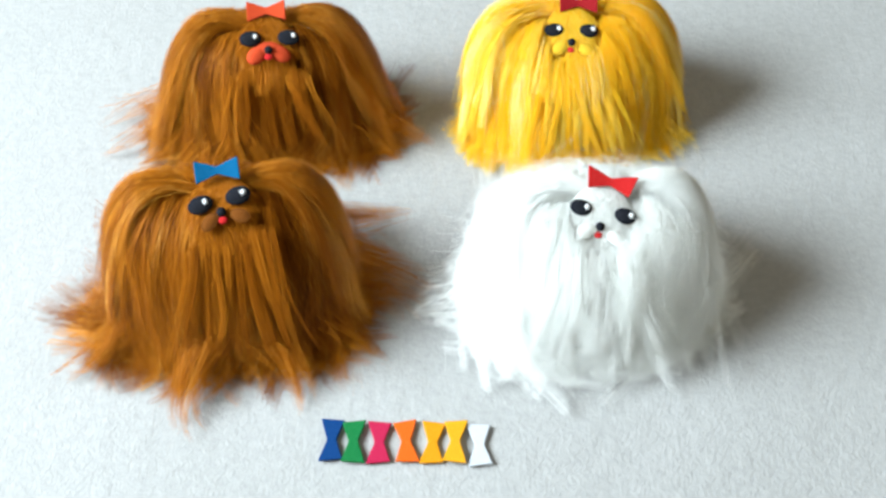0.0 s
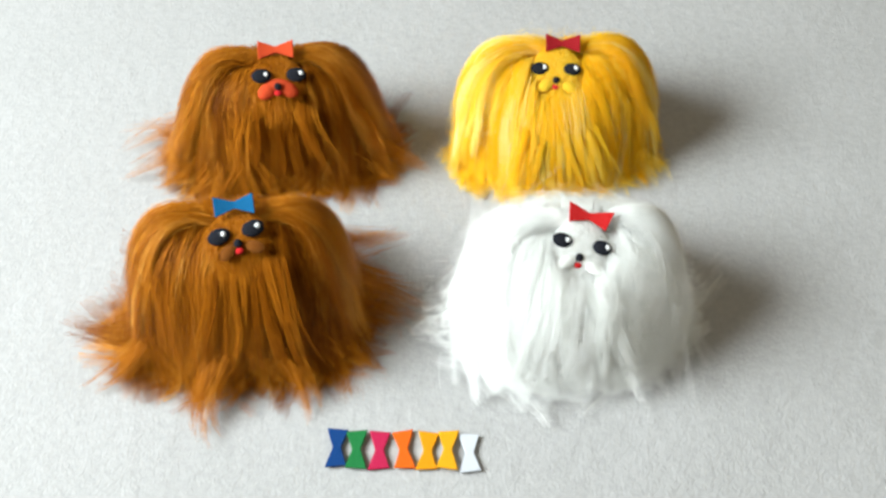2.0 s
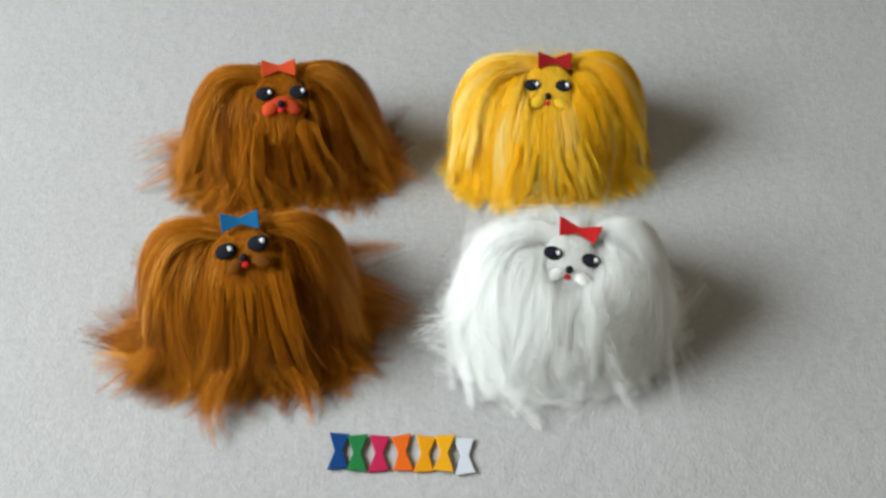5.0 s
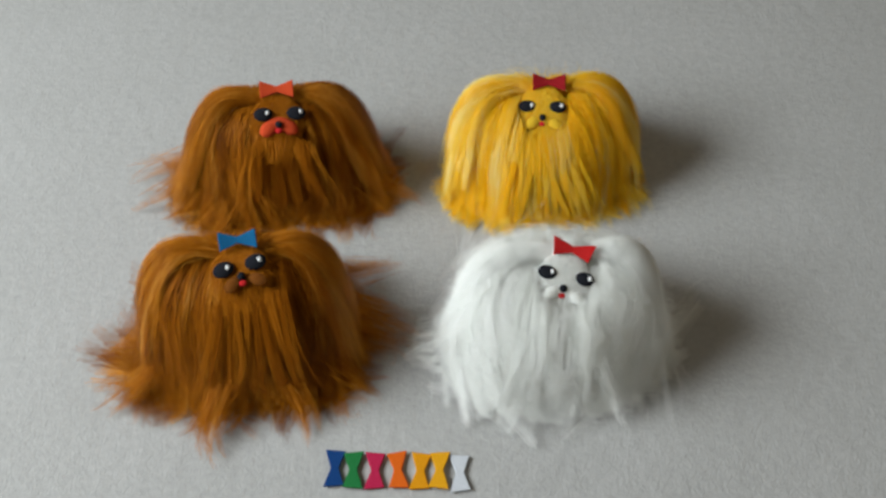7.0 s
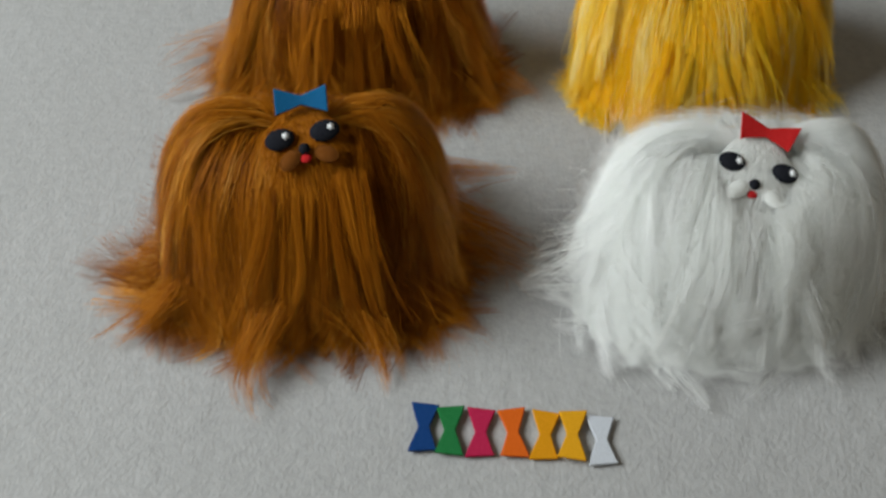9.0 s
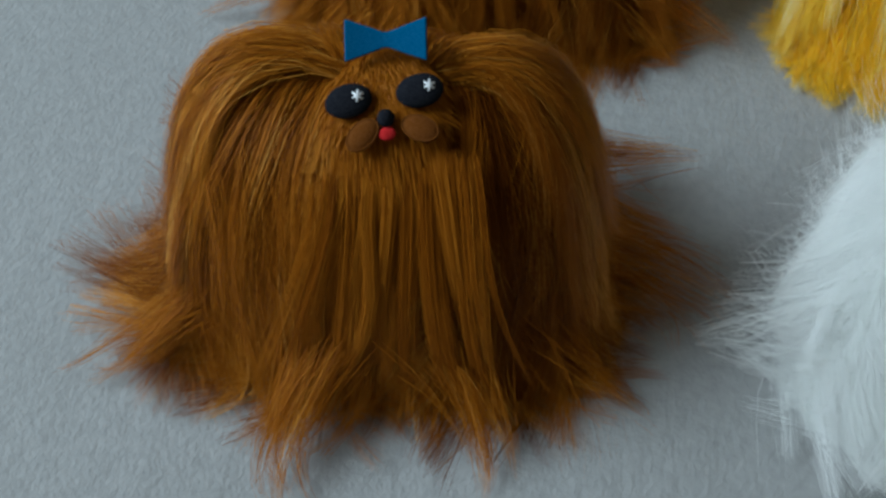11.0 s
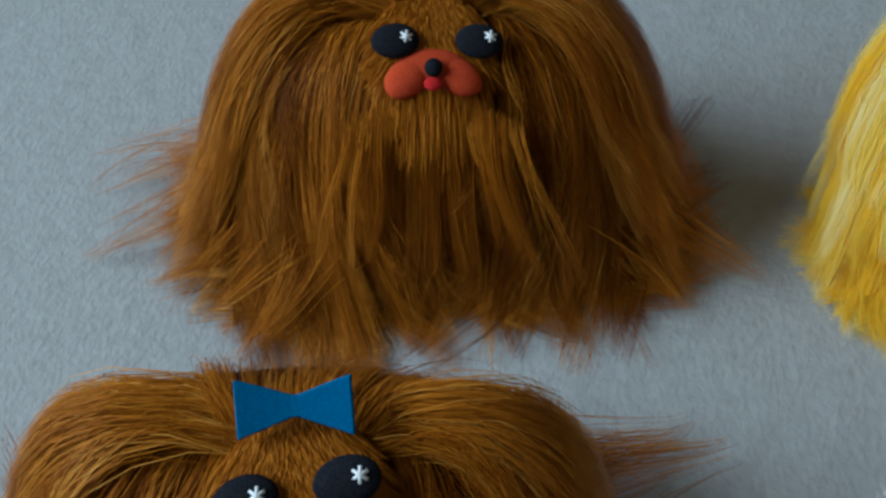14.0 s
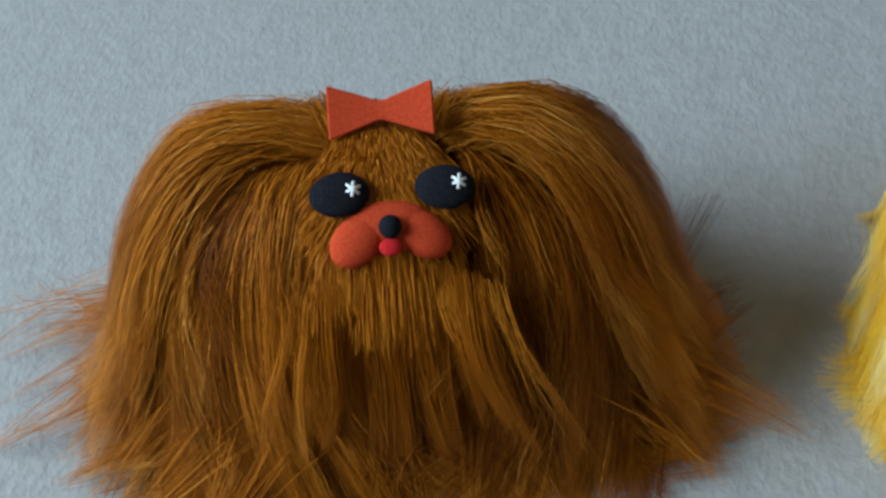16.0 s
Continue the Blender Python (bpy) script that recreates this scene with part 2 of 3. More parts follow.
def dome(phi, w, d, dog):
    """Points of the coat: falling direction phi, way w down from the crest (1 is the ground, more lies on it), height d above the coat."""
    rx, bf, br, h, n = dog["ax"] - dog["crest"], dog["front"], dog["back"], dog["h"], dog["square"]
    c, s = np.cos(phi), np.sin(phi)
    depth = np.where(c > 0, bf, br)
    R = 1 / np.sqrt((s / rx) ** 2 + (c / depth) ** 2)
    th = np.clip(w, 0, 1) * math.pi / 2
    r = R * np.sin(th) ** (2 / n)
    z = h * np.cos(th) ** (2 / n)
    r = r * (1 - dog["slim"] * (1 - np.clip(w, 0, 1))) + dog["spread"] * np.clip(w - 0.80, 0, 9) ** 2 + d * np.sin(th)
    z = np.maximum(z + d * np.cos(th), 0.0012 + d * 0.35)
    return r * s, -r * c, z


def coat_paths(dog, rng, count, k=8, stray=False):
    fluffy = stray and dog["fluff"]
    ncl = (600 if fluffy else 400) if stray else dog["clumps"]
    cq = np.where(rng.random(ncl) < 0.70, rng.normal(0, 0.34, ncl), rng.uniform(-1, 1, ncl))
    cq = rng.uniform(-1, 1, ncl) if fluffy else np.clip(cq, -1, 1)
    c0 = rng.beta(1.1, 1.5, ncl) * 0.86
    c0 = np.where((np.abs(cq) > 0.2) & (np.abs(cq) < 0.62), 0.20 + 0.75 * c0, c0)
    c1 = np.maximum(c0 + 0.30, rng.normal(dog["reach"], 0.17, ncl))
    c1 = np.minimum(c1, c0 + dog["longest"] * rng.uniform(0.8, 1.2, ncl))
    c1 = np.where(np.abs(cq) < 0.16, np.maximum(c1, 0.92), c1)
    lift = np.abs(rng.normal(0, 1, ncl)) * dog["loft"] + 0.0005
    sway = rng.normal(0, dog["sway"], ncl)
    wave, beat, ph = rng.normal(0, dog["curl"], ncl), rng.uniform(0.6, 1.5, ncl), rng.uniform(0, 6.28, ncl)
    big = np.clip(((cq + 1) * 32 + rng.normal(0, 0.9, ncl)).astype(int), 0, 69)
    sway = (sway + rng.normal(0, dog["sway"] * 0.8, 70)[big]) * np.where(np.abs(cq) < 0.14, 0.45, 1)
    lift = lift + (np.abs(rng.normal(0, 1, 70)) * dog["loft"])[big] * np.where(np.abs(cq) < 0.24, 0.7, 1)
    c1 = np.minimum(c1 + rng.normal(0, 0.11, 70)[big], dog["reach"] + dog["trail"])
    rear = np.clip((np.abs(cq) - 0.55) / 0.15, 0, 1)
    lift = np.clip(lift, 0, dog["cap"]) * np.where(np.abs(cq) < 0.24, 0.8, 1) * (1 - dog["calm"] * rear)
    wave, sway = wave * (1 - 0.8 * rear) * (0.3 if fluffy else 1), sway * (1 - 0.6 * rear)
    tone = np.clip(0.60 * rng.random(ncl) + 0.4 * rng.random(70)[big] - 0.30, 0, dog["pale"])
    cid = rng.integers(0, ncl, count)
    dq = rng.normal(0, dog["lock_width"], count)
    dw = rng.normal(0, 0.05, count)
    s = np.linspace(0, 1, k)[None, :]
    tight = 1 - dog["tight"] * s ** 1.1
    q = cq[cid][:, None] + dq[:, None] * (tight if not stray else 1 + s)
    w0 = np.clip(c0[cid] + dw, 0.02, 0.9)
    w1 = np.maximum(w0 + 0.2, c1[cid] + 0.06 - np.abs(rng.normal(0, 0.11, count)))
    if stray:
        w1 = w0 + rng.uniform(0.08, 0.34, count) if fluffy else np.clip(w1, 0.3, 1.02)
    w = w0[:, None] + (w1 - w0)[:, None] * s
    xo, phi = stadium(q, dog["crest"])
    d = (lift[cid] + rng.uniform(0, 0.0025, count) * (1 - 0.8 * rear[cid]))[:, None] * np.sin(np.clip(s * 2.2, 0, math.pi / 2)) * (1.2 - 0.5 * s)
    if stray:
        d = d + rng.uniform(0, dog["fuzz"], (count, 1)) * s
    x, y, z = dome(phi, w, d, dog)
    side = np.abs(np.sin(phi))
    y = y - dog["drift"] * side * np.clip(w, 0, 1.3) ** 1.5 * (np.cos(phi) > -0.7)
    t = sway[cid][:, None] * s ** 1.6 + wave[cid][:, None] * np.sin(6.28 * beat[cid][:, None] * s + ph[cid][:, None]) * s
    t = t + rng.normal(0, 0.0010 if not stray else 0.0018, (count, 1)) * s
    t = t + rng.normal(0, 0.0003, (count, 1)) * np.sin(rng.uniform(5, 12, (count, 1)) * s + rng.uniform(0, 6.28, (count, 1)))
    flick = (rng.normal(0, dog["flick"], ncl) * np.clip((c1 - 0.75) / 0.25, 0.1, 1))[cid][:, None]
    t = t + flick * np.clip((s - 0.55) / 0.45, 0, 1) ** 2
    x = x + xo + t * np.cos(phi)
    y = y + t * np.sin(phi)
    P = np.stack((x, y, z), -1)
    out = np.stack((np.sin(phi) * np.clip(w, 0.1, 1), -np.cos(phi) * np.clip(w, 0.1, 1), 1.1 - np.clip(w, 0, 1) + 1.1 * np.clip((w - 0.8) / 0.3, 0, 1)), -1)
    # keep the face free
    fx, fy = dog["nose"][0] - dog["at"][0], dog["nose"][1] - dog["at"][1]
    e = ((x - fx - 0.001) / 0.0150) ** 2 + ((y - fy - 0.0072) / 0.0172) ** 2
    inside = e < 1
    last = np.where(inside.any(1), k - np.argmax(inside[:, ::-1], 1), 0)
    bx, by, bz = (dog["bow"][i] - (*dog["at"], 0)[i] for i in range(3))
    veil = (((x - bx) / 0.0125) ** 2 + ((y - by + 0.001) / 0.0075) ** 2 < 1) & (z > bz - 0.012)
    keep = (last < k - 5) & ~veil.any(1)
    P, out, last = P[keep], out[keep], last[keep]
    pos = last[:, None] + (k - 1 - last)[:, None] * s
    i0 = np.clip(pos.astype(int), 0, k - 2)
    f = (pos - i0)[..., None]
    r = np.arange(len(P))[:, None]
    P = P[r, i0] * (1 - f) + P[r, i0 + 1] * f
    return P, out, tone[cid][keep]


def bezier(p0, p1, p2, p3, k):
    s = np.linspace(0, 1, k)[None, :, None]
    p0, p1, p2, p3 = (np.asarray(p, float).reshape(-1, 1, 3) for p in (p0, p1, p2, p3))
    return p0 * (1 - s) ** 3 + 3 * p1 * s * (1 - s) ** 2 + 3 * p2 * s ** 2 * (1 - s) + p3 * s ** 3


def lock_paths(rng, p0, p1, p2, p3, count, spread, locks=7, k=12, root=0.0022, tip=0.10, short=0.72):
    """A tress of several locks that share a root and part towards their tips."""
    lid = rng.integers(0, locks, count)
    lo = rng.normal(0, 1, (locks, 3)) * spread
    lo[:, 2] *= 0.5
    own = rng.normal(0, 1, (count, 3))
    own[:, 2] *= 0.5
    a = np.asarray(p0) + own * root
    b = np.asarray(p1) + lo[lid] * 0.8 + own * spread * 0.35
    c = np.asarray(p2) + lo[lid] * 1.1 + own * spread * 0.32
    d = np.asarray(p3) + lo[lid] * 0.9 + own * spread * tip
    P = bezier(a, b, c, d, k)
    cut = rng.uniform(short, 1.0, count)[:, None]
    s = np.linspace(0, 1, k)[None, :] * cut
    idx = s * (k - 1)
    i0 = np.clip(idx.astype(int), 0, k - 2)
    f = (idx - i0)[..., None]
    r = np.arange(count)[:, None]
    P = P[r, i0] * (1 - f) + P[r, i0 + 1] * f
    sw = np.linspace(0, 1, k)[None, :, None]
    lat = rng.normal(0, 1, (locks, 1, 3))[lid] * np.array([1, 1, 0.2])
    P = P + lat * 0.0022 * np.sin(rng.uniform(3, 7, (locks, 1, 1))[lid] * sw + 0.6) * sw
    P[..., 2] = np.maximum(P[..., 2], 0.0015)
    return P


def ear_paths(dog, rng, side, count, k=8):
    """A hanging ear: locks that spring from beside the bow, arch over the coat and fall along the flank."""
    shape = dict(dog, ax=dog["ear"])
    n = 40
    lend = side * np.radians(rng.uniform(dog["ear_from"], 112, n))
    lw = rng.uniform(0.80, 1.06, n)
    lw[np.abs(lend) < 1.0] *= 0.84
    arch = rng.uniform(0.0045, 0.0085, n) * dog["ear_arch"] * np.clip(np.abs(lend) / 1.3, 0.35, 1.1)
    bend = rng.normal(0, 0.0034, n)
    flare = np.abs(rng.normal(dog["flare"], 0.5 * dog["flare"], n))
    beat, start = rng.uniform(3.5, 7.5, n), rng.uniform(0, 6.28, n)
    lid = rng.integers(0, n, count)
    s = np.linspace(0, 1, k)[None, :]
    own = rng.normal(0, 1, (count, 1))
    end = lend[lid][:, None] + own * 0.20 * (1 - 0.72 * s ** 1.4)
    w1 = lw[lid][:, None] * rng.uniform(0.72, 1.02, (count, 1))
    w0 = rng.uniform(0.03, 0.16, (count, 1))
    w = w0 + (w1 - w0) * s
    phi = side * math.radians(96) * (1 - s) ** 1.3 + end * (1 - (1 - s) ** 1.3)
    root = dog["bow"][0] - dog["at"][0] + side * 0.009 + rng.normal(0, 0.002, (count, 1))
    xo = root * (1 - s) ** 1.6 + side * dog["crest"] * (1 - (1 - s) ** 1.6)
    d = 0.0012 + (arch[lid][:, None] + rng.uniform(-0.0015, 0.002, (count, 1))) * np.sin(np.clip(s * 1.12, 0, 1) * math.pi) ** 0.75
    x, y, z = dome(phi, w, d, shape)
    y = y - dog["drift"] * 1.25 * np.abs(np.sin(phi)) * np.clip(w, 0, 1.3) ** 1.4
    y = y + (dog["bow"][1] - dog["at"][1] + 0.004) * (1 - s) ** 2 + rng.normal(0, 0.0022, (count, 1)) * (1 - s)
    t = bend[lid][:, None] * s ** 2 + 0.0013 * np.sin(beat[lid][:, None] * s + start[lid][:, None]) * s + rng.normal(0, 0.0006, (count, 1)) * np.sin(rng.uniform(5, 11, (count, 1)) * s)
    tips = flare[lid][:, None] * s ** 4
    P = np.stack((x + xo + t * np.cos(phi) + side * tips, y + t * np.sin(phi) - 0.5 * tips, z), -1)
    out = np.stack((np.sin(phi) * np.clip(w, 0.1, 1), -np.cos(phi) * np.clip(w, 0.1, 1), 1.1 - np.clip(w, 0, 1) + 1.1 * np.clip((w - 0.8) / 0.3, 0, 1)), -1)
    return P, out, (0.14 + 0.48 * rng.random(n))[lid]


def toy_dog(dog, label, group, fur, muzzle_material, bow_material, seed):
    rng = np.random.default_rng(seed)
    at = Vector((*dog["at"], 0))
    root = new("toy_dog")
    root.location = at
    tagged(root, label, "toy dog", group)

    def local(p):
        return Vector(p) - at

    # stuffed body under the coat
    bm = bmesh.new()
    bmesh.ops.create_uvsphere(bm, u_segments=40, v_segments=20, radius=1)
    for v in bm.verts:
        u = v.co.copy()
        phi = math.atan2(u.x, -u.y)
        xo, ph = stadium(np.array([phi / math.pi]), dog["crest"])
        rad = math.hypot(u.x, u.y)
        wv = math.asin(min(1, rad)) / (math.pi / 2)
        x, y, z = dome(ph, np.array([wv]), np.array([-0.002]), dog)
        tuck = 0.86 - 0.5 * max(0, wv - 0.6)
        v.co = (float(x[0] + xo[0] * min(1, 4 * rad)) * tuck, float(y[0]) * tuck, float(z[0]) * 0.97 if u.z > 0 else 0.0012)
    part("body", bm, fur, root)

    # long coat
    P, out, tone = coat_paths(dog, rng, dog["hairs"])
    strands("coat", P, sideways(P, out, rng, 0.15), rng.uniform(*dog["fine"], len(P)), fur, root, lock=tone, out=out, blend=dog["blend"])
    P, out, tone = coat_paths(dog, rng, dog["hairs"] // dog["stray"], stray=True)
    strands("loose_hairs", P, sideways(P, out, rng, 0.8), rng.uniform(0.00008, 0.00015, len(P)), fur, root, lock=tone, out=out, blend=dog["blend"])

    # face frame: u across the eyes, v up the brow, n out of the face
    el, er, nose, bow = (local(dog[k]) for k in ("eye_l", "eye_r", "nose", "bow"))
    u = (er - el).normalized()
    lean = radians(dog.get("lean", 26))
    nn = Vector((0, -math.sin(lean), math.cos(lean)))
    nn = (nn - u * nn.dot(u)).normalized()
    vv = nn.cross(u)
    turn = Matrix((u, vv, nn)).transposed().to_4x4()

    def face(x, y, z=0.0, spin=0.0):
        return Matrix.Translation(nose + u * x + vv * y + nn * z) @ turn @ pose(0, 0, 0, 0, 0, spin)

    brow = (bow - nose).length
    bm = bmesh.new()
    blob(bm, face(0, brow * 0.24, -dog["inset"]), (0.0145, brow * 0.80, 0.0054), 28, 14)
    part("face", bm, fur, root)
    # short nap on the brow
    c = 5200
    a, b = rng.uniform(-1, 1, c), rng.uniform(-0.90, 1.0, c)
    z = np.sqrt(np.clip(1 - a ** 2 - b ** 2, 0, 1))
    keep = z > 0.15
    a, b, z = a[keep], b[keep], z[keep]
    o = np.array(nose + vv * (brow * 0.24) - nn * dog["inset"])
    U, V, N = np.array(u), np.array(vv), np.array(nn)
    p0 = o + np.outer(a * 0.0145, U) + np.outer(b * brow * 0.80, V) + np.outer(z * 0.0054, N)
    ln = rng.uniform(0.003, 0.006, len(a))[:, None]
    fan = np.outer(a + rng.normal(0, 0.25, len(a)), U)
    low = np.clip((-b - 0.25) / 0.2, 0, 1)[:, None]
    p3 = p0 - V * ln * (0.9 + 1.3 * low) + fan * ln * (0.7 - 0.45 * low) + N * (0.0006 - 0.0034 * low)
    P = bezier(p0, p0 * 0.6 + p3 * 0.4 + N * 0.0009, p0 * 0.3 + p3 * 0.7 + N * 0.0009, p3, 5)
    strands("brow_nap", P, sideways(P, np.broadcast_to(N, P.shape), rng, 0.5), rng.uniform(0.0002, 0.0004, len(P)), fur, root)

    # topknot: tuft swept back under the bow
    c = 1800
    a = rng.uniform(-1, 1, c)
    hump = dog["hump"] * (1 + 0.35 * np.sin(a * 5 + seed))
    p0 = np.array(bow) + np.stack((a * 0.015, rng.uniform(-0.001, 0.005, c), rng.uniform(-0.010, -0.005, c)), -1)
    p3 = p0 + np.stack((a * 0.018 + rng.normal(0, 0.003, c), rng.uniform(0.028, 0.037, c), rng.uniform(-0.055, -0.042, c)), -1)
    p1 = p0 + np.stack((a * 0.004, rng.uniform(0.004, 0.008, c), hump * rng.uniform(0.6, 1.15, c)), -1)
    p2 = 0.45 * p0 + 0.55 * p3 + np.stack((a * 0.004, np.full(c, 0.004), hump), -1)
    P = bezier(p0, p1, p2, p3, 8)
    o = np.broadcast_to(np.array([0, 0.3, 1.0]), P.shape)
    strands("topknot", P, sideways(P, o, rng, 0.2), rng.uniform(*dog["fine"], len(P)), fur, root, out=o, lock=0.2 + 0.3 * rng.random(len(P)))

    # beard: hair that falls from under the muzzle
    c = 3000
    a = rng.normal(0, 0.62, c).clip(-1.7, 1.7)
    lk = np.round(a * 9 + rng.normal(0, 0.6, c))
    off = rng.normal(0, 0.0036, 40)[(lk + 20).astype(int)]
    p0 = np.array(nose) + np.outer(a * 0.0125, U) - np.outer(0.0062 + rng.uniform(-0.001, 0.004, c) + 0.002 * a ** 2, V) - N * 0.0048
    fall = rng.uniform(0.86, 1.04, c) - np.abs(rng.normal(0, 0.14, 40))[(lk + 20).astype(int)]
    tipx = nose.x + a * (0.0125 + 0.010 * fall) + off + (lk / 9 - a) * 0.010
    p3 = np.stack((tipx, np.full(c, -dog["front"]) * (0.86 + 0.28 * fall), np.maximum(dog["h"] * (0.62 - 0.60 * fall), 0.002)), -1)
    p1 = p0 - V * 0.010 + N * 0.0012
    p2 = np.stack((0.5 * (p0[:, 0] + tipx), p3[:, 1] * 1.08, p3[:, 2] + 0.026), -1)
    P = bezier(p0, p1, p2, p3, 8)
    sb = np.linspace(0, 1, 8)[None, :]
    li = (lk + 20).astype(int)
    P[..., 0] += rng.normal(0, 0.0020, 40)[li][:, None] * np.sin(rng.uniform(3, 7, 40)[li][:, None] * sb + rng.uniform(0, 6.28, 40)[li][:, None]) * sb
    P[..., 1] -= np.abs(rng.normal(0, 0.0016, 40))[li][:, None] * np.sin(sb * math.pi)
    o = np.broadcast_to(np.array([0, -0.7, 0.7]), P.shape)
    strands("beard", P, sideways(P, o, rng, 0.2), rng.uniform(*dog["fine"], len(P)), fur, root, out=o, lock=(0.12 + 0.34 * rng.random(40))[(lk + 20).astype(int)])

    # eyes: padded felt ovals with a stitched star of white thread
    for e, glint, tilt in ((el, dog.get("glint", 0.0025), dog["tilt"][0]), (er, dog.get("glint", 0.0025), dog["tilt"][1])):
        rel = e - nose
        ex, ey = rel.dot(u) - glint, rel.dot(vv)
        ez = rel.dot(nn) + 0.0002
        bm = bmesh.new()
        blob(bm, face(ex, ey - 0.0004, ez, tilt), (*dog["eye"], 0.0021), 28, 14)
        eye = part("eye", bm, BLACK_FELT, root, "padded black felt eye")
        bm = bmesh.new()
        for ang in (20, 80, 140):
            d = Vector((math.cos(radians(ang)), math.sin(radians(ang)), 0)) * 0.0015
            m = face(ex + glint, ey, ez + 0.0017)
            tube(bm, [m @ -d, m @ Vector((0, 0, 0.0005)), m @ d], 0.00036, 5)
        part("glint", bm, WHITE_THREAD, eye, "stitched star of white thread")

    # muzzle, nose, tongue
    bm = bmesh.new()
    if dog["mask"]:
        blob(bm, face(-0.0058, -0.0012, -0.0022, 42), (0.0066, 0.0046, 0.0026))
        blob(bm, face(0.0058, -0.0008, -0.0022, -36), (0.0066, 0.0046, 0.0026))
        blob(bm, face(0.0, 0.0016, -0.0016), (0.0082, 0.0042, 0.0020))
    else:
        puff = dog.get("puff", 0.0)
        lobes = ((-0.0062, -0.0034, 0.0002 + puff, 40), (0.0080, -0.0036, -0.0002, -30))
        for lobe in lobes:
            blob(bm, face(*lobe), (0.0050, 0.0033, 0.0016))
    muzzle = part("muzzle", bm, muzzle_material, root, dog["muzzle"])
    if not dog["mask"]:
        for lx, ly, lz, lean_lobe in lobes:
            bm = bmesh.new()
            m = face(lx, ly, lz + 0.0006, lean_lobe)
            tube(bm, [m @ Vector((0.0047 * math.cos(a), 0.0030 * math.sin(a), 0)) for a in [2 * math.pi * i / 24 for i in range(24)]], 0.00030, 6, True)
            part("rim", bm, muzzle_material, muzzle, "raised stitched rim")
    bm = bmesh.new()
    blob(bm, face(0, 0, 0.0008), (0.0022, 0.0023, 0.0019), 18, 10)
    part("nose", bm, BLACK_FELT, root, "round black felt nose")
    bm = bmesh.new()
    blob(bm, face(-0.0002, -0.0038, 0.0002), (0.0022, 0.0018, 0.0009), 16, 10)
    part("tongue", bm, RED_FELT, root, "small red felt tongue")

    # bow
    bm = bmesh.new()
    bt = (Matrix((Vector((1, 0, 0)), Vector((0, math.cos(radians(44)), math.sin(radians(44)))), Vector((0, -math.sin(radians(44)), math.cos(radians(44)))))).transposed()).to_4x4()
    bow_mesh(bm, Matrix.Translation(bow) @ bt @ pose(0, 0, -0.0005, 0, 0, dog["bow_turn"]), dog.get("bow_long", 0.0205), 0.0106, 0.0034, 0.0012, dog.get("slant", 0), 0.0012)
    part("bow", bm, bow_material, root, dog["bow_label"], smooth=False)

    # ears: two tresses that spring from beside the bow and fall over the sides
    for sx in (-1, 1):
        P, out, tone = ear_paths(dog, rng, sx, dog["ear_hairs"])
        strands("ear", P, sideways(P, out, rng, 0.15), rng.uniform(*dog["fine"], len(P)), fur, root, lock=tone, out=out, blend=dog["blend"])

    # wisps that trail over the fleece: the long ones, then pointed locks all along the hem
    ends = list(dog["wisps"])
    for i in range(dog["hem"]):
        phi = math.radians(-105 + 210 * (i + rng.uniform(0.1, 0.9)) / dog["hem"])
        reach = dog["hem_out"] * rng.uniform(0.25, 1.0)
        x = math.sin(phi) * (dog["ax"] + reach)
        y = -math.cos(phi) * (dog["front"] + reach) - dog["drift"] * abs(math.sin(phi)) * 0.8
        ends.append((at.x + x, at.y + y, rng.normal(0, 0.005), int(rng.integers(90, 190)), rng.uniform(0.0025, 0.0045)))
    for tx, ty, bend, c, sp in ends:
        tip = local((tx, ty, 0.0025))
        d = Vector((tip.x, tip.y, 0))
        ln = d.length
        base = d * 0.5
        base.z = 0.024
        sd = Vector((-d.y, d.x, 0)) / ln
        p1 = d * 0.74 + sd * bend * 0.6 + Vector((0, 0, 0.014))
        p2 = d * 0.90 + sd * bend + Vector((0, 0, 0.004))
        P = lock_paths(rng, base, p1, p2, tip, c, sp, 5, 9, 0.007, 0.16, 0.45)
        o = np.broadcast_to(np.array([0, 0, 1.0]), P.shape)
        strands("wisp", P, sideways(P, o, rng, 0.5), rng.uniform(0.00010, 0.00024, len(P)), fur, root, out=o, lock=0.12 + 0.4 * rng.random(len(P)))
    return root


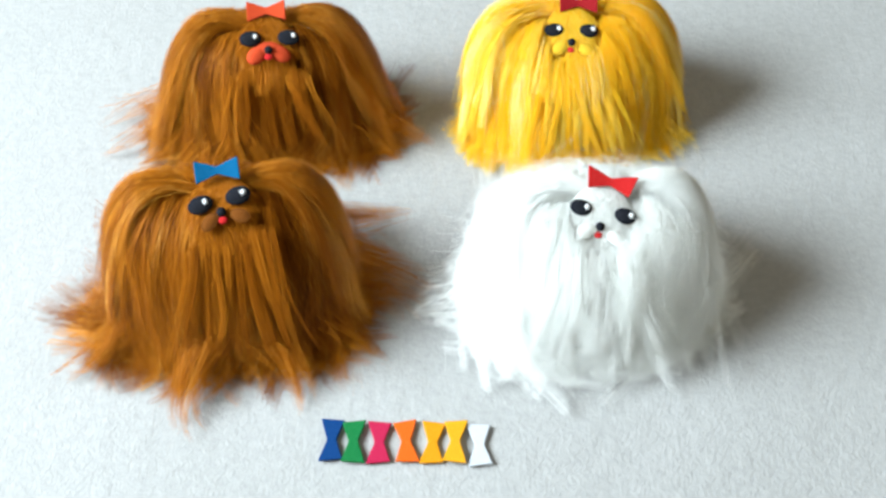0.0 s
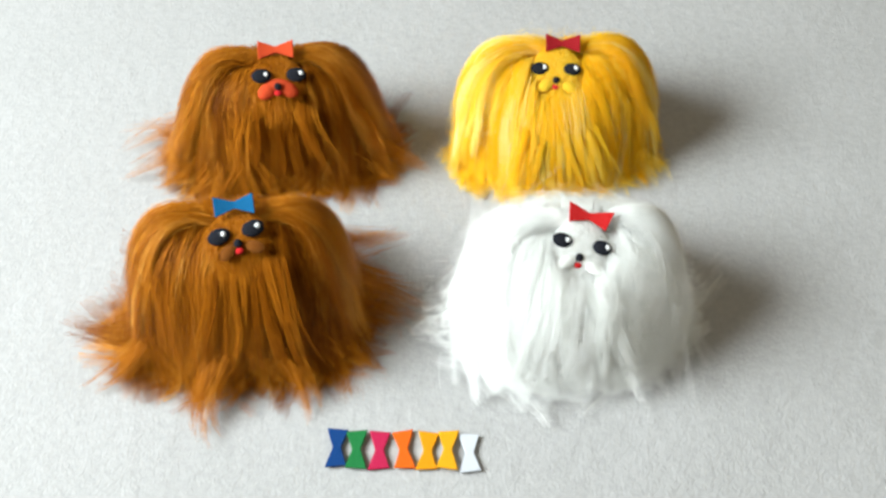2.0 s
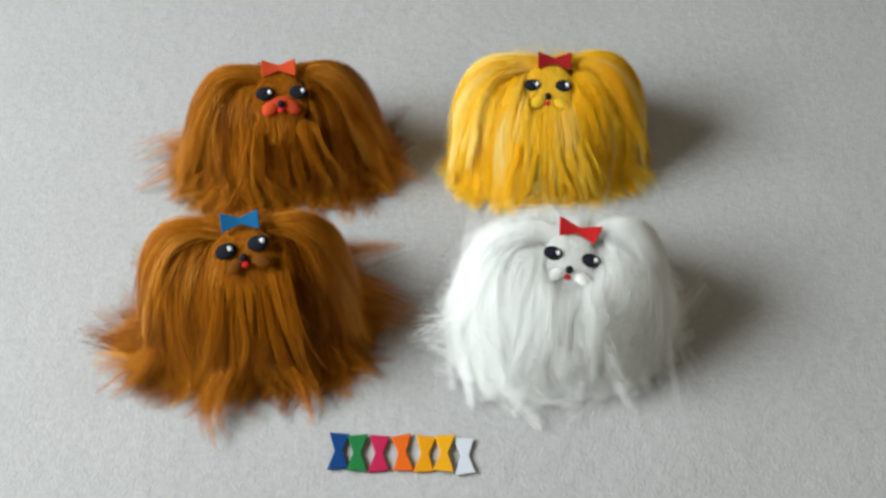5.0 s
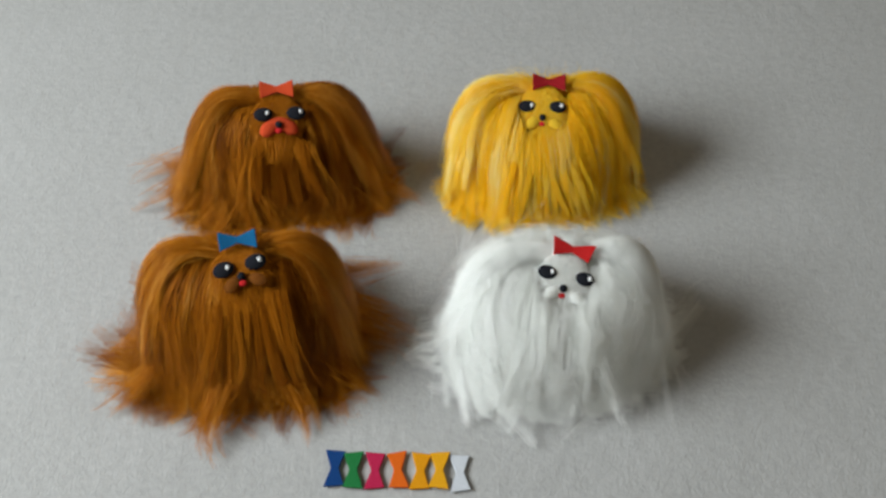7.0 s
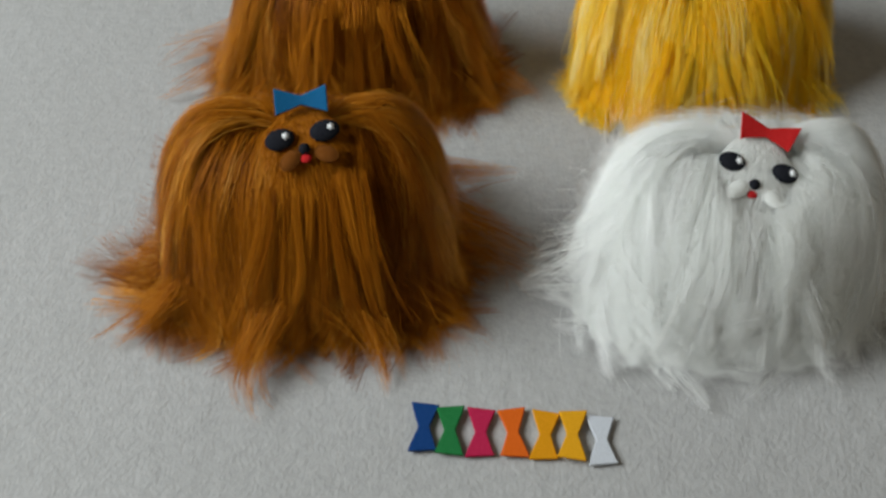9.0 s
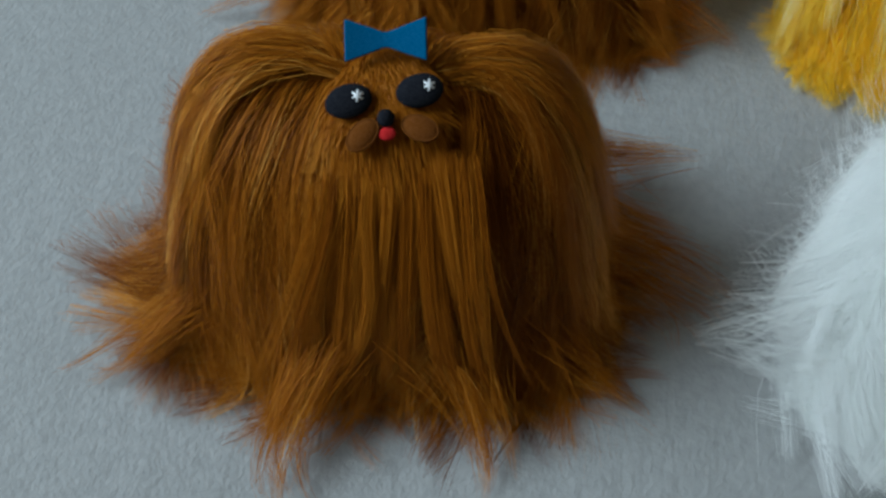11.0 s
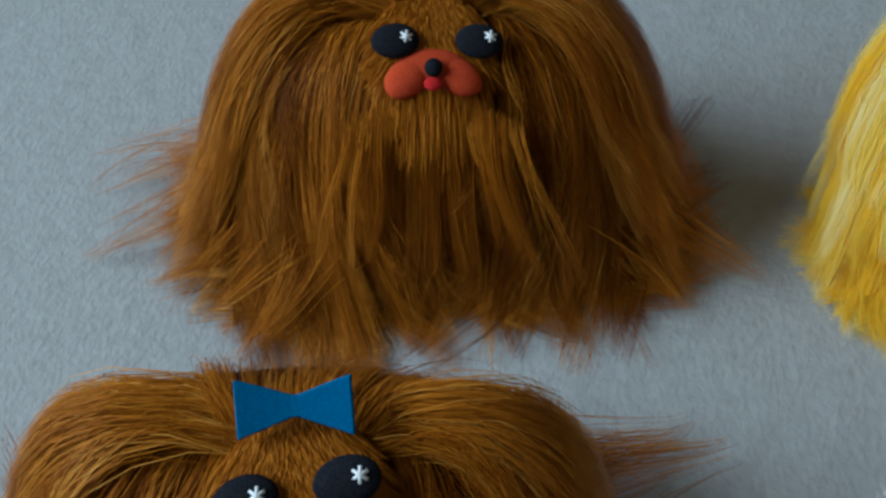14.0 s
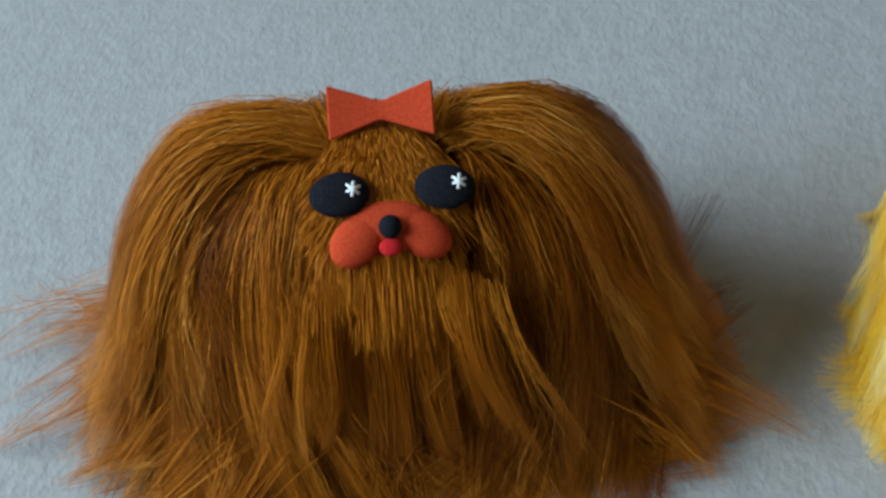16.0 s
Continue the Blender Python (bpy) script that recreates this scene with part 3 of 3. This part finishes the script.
COMMON = dict(calm=0.85, fuzz=0.0022, fluff=False, flare=0.004, longest=1.2, trail=0.22, square=2.1, slim=0.10, crest=0.024, clumps=760, lock_width=0.014, hairs=31000, ear_hairs=7500, fine=(0.00011, 0.00026),
              ear_arch=1.55, ear_from=50, stray=6, spread=0.09, hem=20, inset=0.0072, blend=0.35, hem_out=0.016, loft=0.0038, cap=0.0078, pale=0.62, hump=0.007, sway=0.0085, curl=0.0046, flick=0.012, tight=0.84, drift=0.018,
              reach=1.02, tilt=(0, 0), bow_turn=0, eye=(0.0054, 0.0039))
CORAL_DOG = dict(COMMON, at=(-0.0880, 0.216), ax=0.052, ear=0.0565, crest=0.020, slim=0.24, drift=0.006, hem_out=0.011, front=0.035, back=0.036, h=0.068, mask=True, muzzle="coral felt muzzle patch",
                 eye_l=(-0.0910, 0.2002, 0.0727), eye_r=(-0.0712, 0.2028, 0.0702), nose=(-0.0842, 0.194, 0.069), bow=(-0.0852, 0.2162, 0.0779),
                 tilt=(6, -4), flare=0.008, eye=(0.0058, 0.0044), bow_label="coral felt bow",
                 wisps=[(-0.188, 0.214, -0.010, 150, 0.005), (-0.180, 0.196, 0.008, 190, 0.006), (-0.166, 0.182, 0.006, 240, 0.006),
                        (-0.006, 0.190, 0.005, 360, 0.008), (-0.022, 0.180, 0.003, 260, 0.005), (-0.140, 0.160, 0.010, 200, 0.005)])
YELLOW_DOG = dict(COMMON, at=(0.0795, 0.222), ax=0.049, ear=0.0570, front=0.053, back=0.038, h=0.061, mask=False, muzzle="padded yellow muzzle",
                  eye_l=(0.0718, 0.2074, 0.0616), eye_r=(0.0903, 0.2060, 0.0609), nose=(0.078, 0.200, 0.058), bow=(0.0837, 0.2210, 0.0682), pale=0.85, slim=0.04, hem=14, hem_out=0.006, spread=0.06, inset=0.0050, blend=0.55,
                  bow_turn=-4, bow_label="dark red felt bow", curl=0.0020, sway=0.0050, flick=0.005, stray=8, flare=0.004, fluff=True, fuzz=0.010, hump=0.010,
                  wisps=[(0.144, 0.168, 0.003, 120, 0.004), (0.028, 0.172, 0.003, 110, 0.004)])
BLUE_DOG = dict(COMMON, at=(-0.104, 0.092), ax=0.053, ear=0.0575, drift=0.012, front=0.048, back=0.036, h=0.076, mask=False, muzzle="padded brown muzzle", eye=(0.0060, 0.0044),
                eye_l=(-0.1058, 0.0748, 0.0808), eye_r=(-0.0885, 0.0785, 0.0820), nose=(-0.0985, 0.0705, 0.0785), bow=(-0.1002, 0.0884, 0.0880),
                tilt=(8, 4), bow_turn=4, bow_label="sky blue felt bow", reach=1.03, sway=0.0095, curl=0.0048, hump=0.008,
                wisps=[(-0.186, 0.040, 0.010, 260, 0.005), (-0.191, 0.082, 0.004, 160, 0.005), (-0.119, 0.003, -0.013, 300, 0.0040),
                       (-0.068, 0.008, 0.006, 220, 0.0035), (-0.006, 0.085, 0.008, 260, 0.007), (-0.020, 0.132, -0.004, 320, 0.007),
                       (-0.013, 0.055, 0.010, 150, 0.007), (-0.034, 0.030, 0.004, 60, 0.006), (-0.020, 0.108, 0.004, 240, 0.008)])
WHITE_DOG = dict(COMMON, at=(0.074, 0.086), ax=0.051, ear=0.0540, front=0.056, back=0.042, h=0.064, mask=False, muzzle="padded white muzzle",
                 eye_l=(0.0705, 0.0722, 0.0663), eye_r=(0.0910, 0.0684, 0.0628), nose=(0.076, 0.064, 0.0615), bow=(0.0830, 0.0836, 0.0710), bow_long=0.0220,
                 tilt=(-6, -4), bow_turn=-17, slant=0.0012, puff=0.0004, bow_label="bright red felt bow", flare=0.006, fluff=True, fuzz=0.006, loft=0.0062, cap=0.0120, hump=0.011,
                 sway=0.0115, curl=0.0034, flick=0.016, tight=0.74, lock_width=0.018, slim=0.0, square=2.2, stray=4, reach=0.88, ear_arch=1.5, longest=0.74, trail=0.14, clumps=640, spread=0.08, hem=34, hem_out=0.007, inset=0.0050, blend=0.5, fine=(0.00009, 0.00021),
                 wisps=[(0.114, 0.016, 0.004, 420, 0.008), (0.046, 0.022, 0.003, 420, 0.008), (0.136, 0.042, 0.004, 300, 0.005), (0.080, 0.024, 0.003, 420, 0.009), (0.022, 0.046, 0.003, 300, 0.007)])

CORAL_FELT = felt_material("coral_felt", (0.521, 0.057, 0.018))
GROUP = "fluffy toy dogs"
toy_dog(CORAL_DOG, "long-haired golden brown toy dog with coral bow and muzzle", GROUP, BROWN, CORAL_FELT, CORAL_FELT, 11)
toy_dog(YELLOW_DOG, "long-haired bright yellow toy dog with dark red bow", GROUP, YELLOW, felt_material("yellow_felt", (0.68, 0.41, 0.03)), felt_material("dark_red_felt", (0.302, 0.010, 0.015)), 12)
toy_dog(BLUE_DOG, "long-haired golden brown toy dog with sky blue bow", GROUP, BROWN, felt_material("brown_plush", (0.150, 0.045, 0.005)), felt_material("sky_blue_felt", (0.003, 0.105, 0.250)), 13)
toy_dog(WHITE_DOG, "fluffy long-haired white toy dog with bright red bow", GROUP, WHITE, felt_material("white_felt", (0.74, 0.75, 0.73)), felt_material("bright_red_felt", (0.521, 0.017, 0.018)), 14)
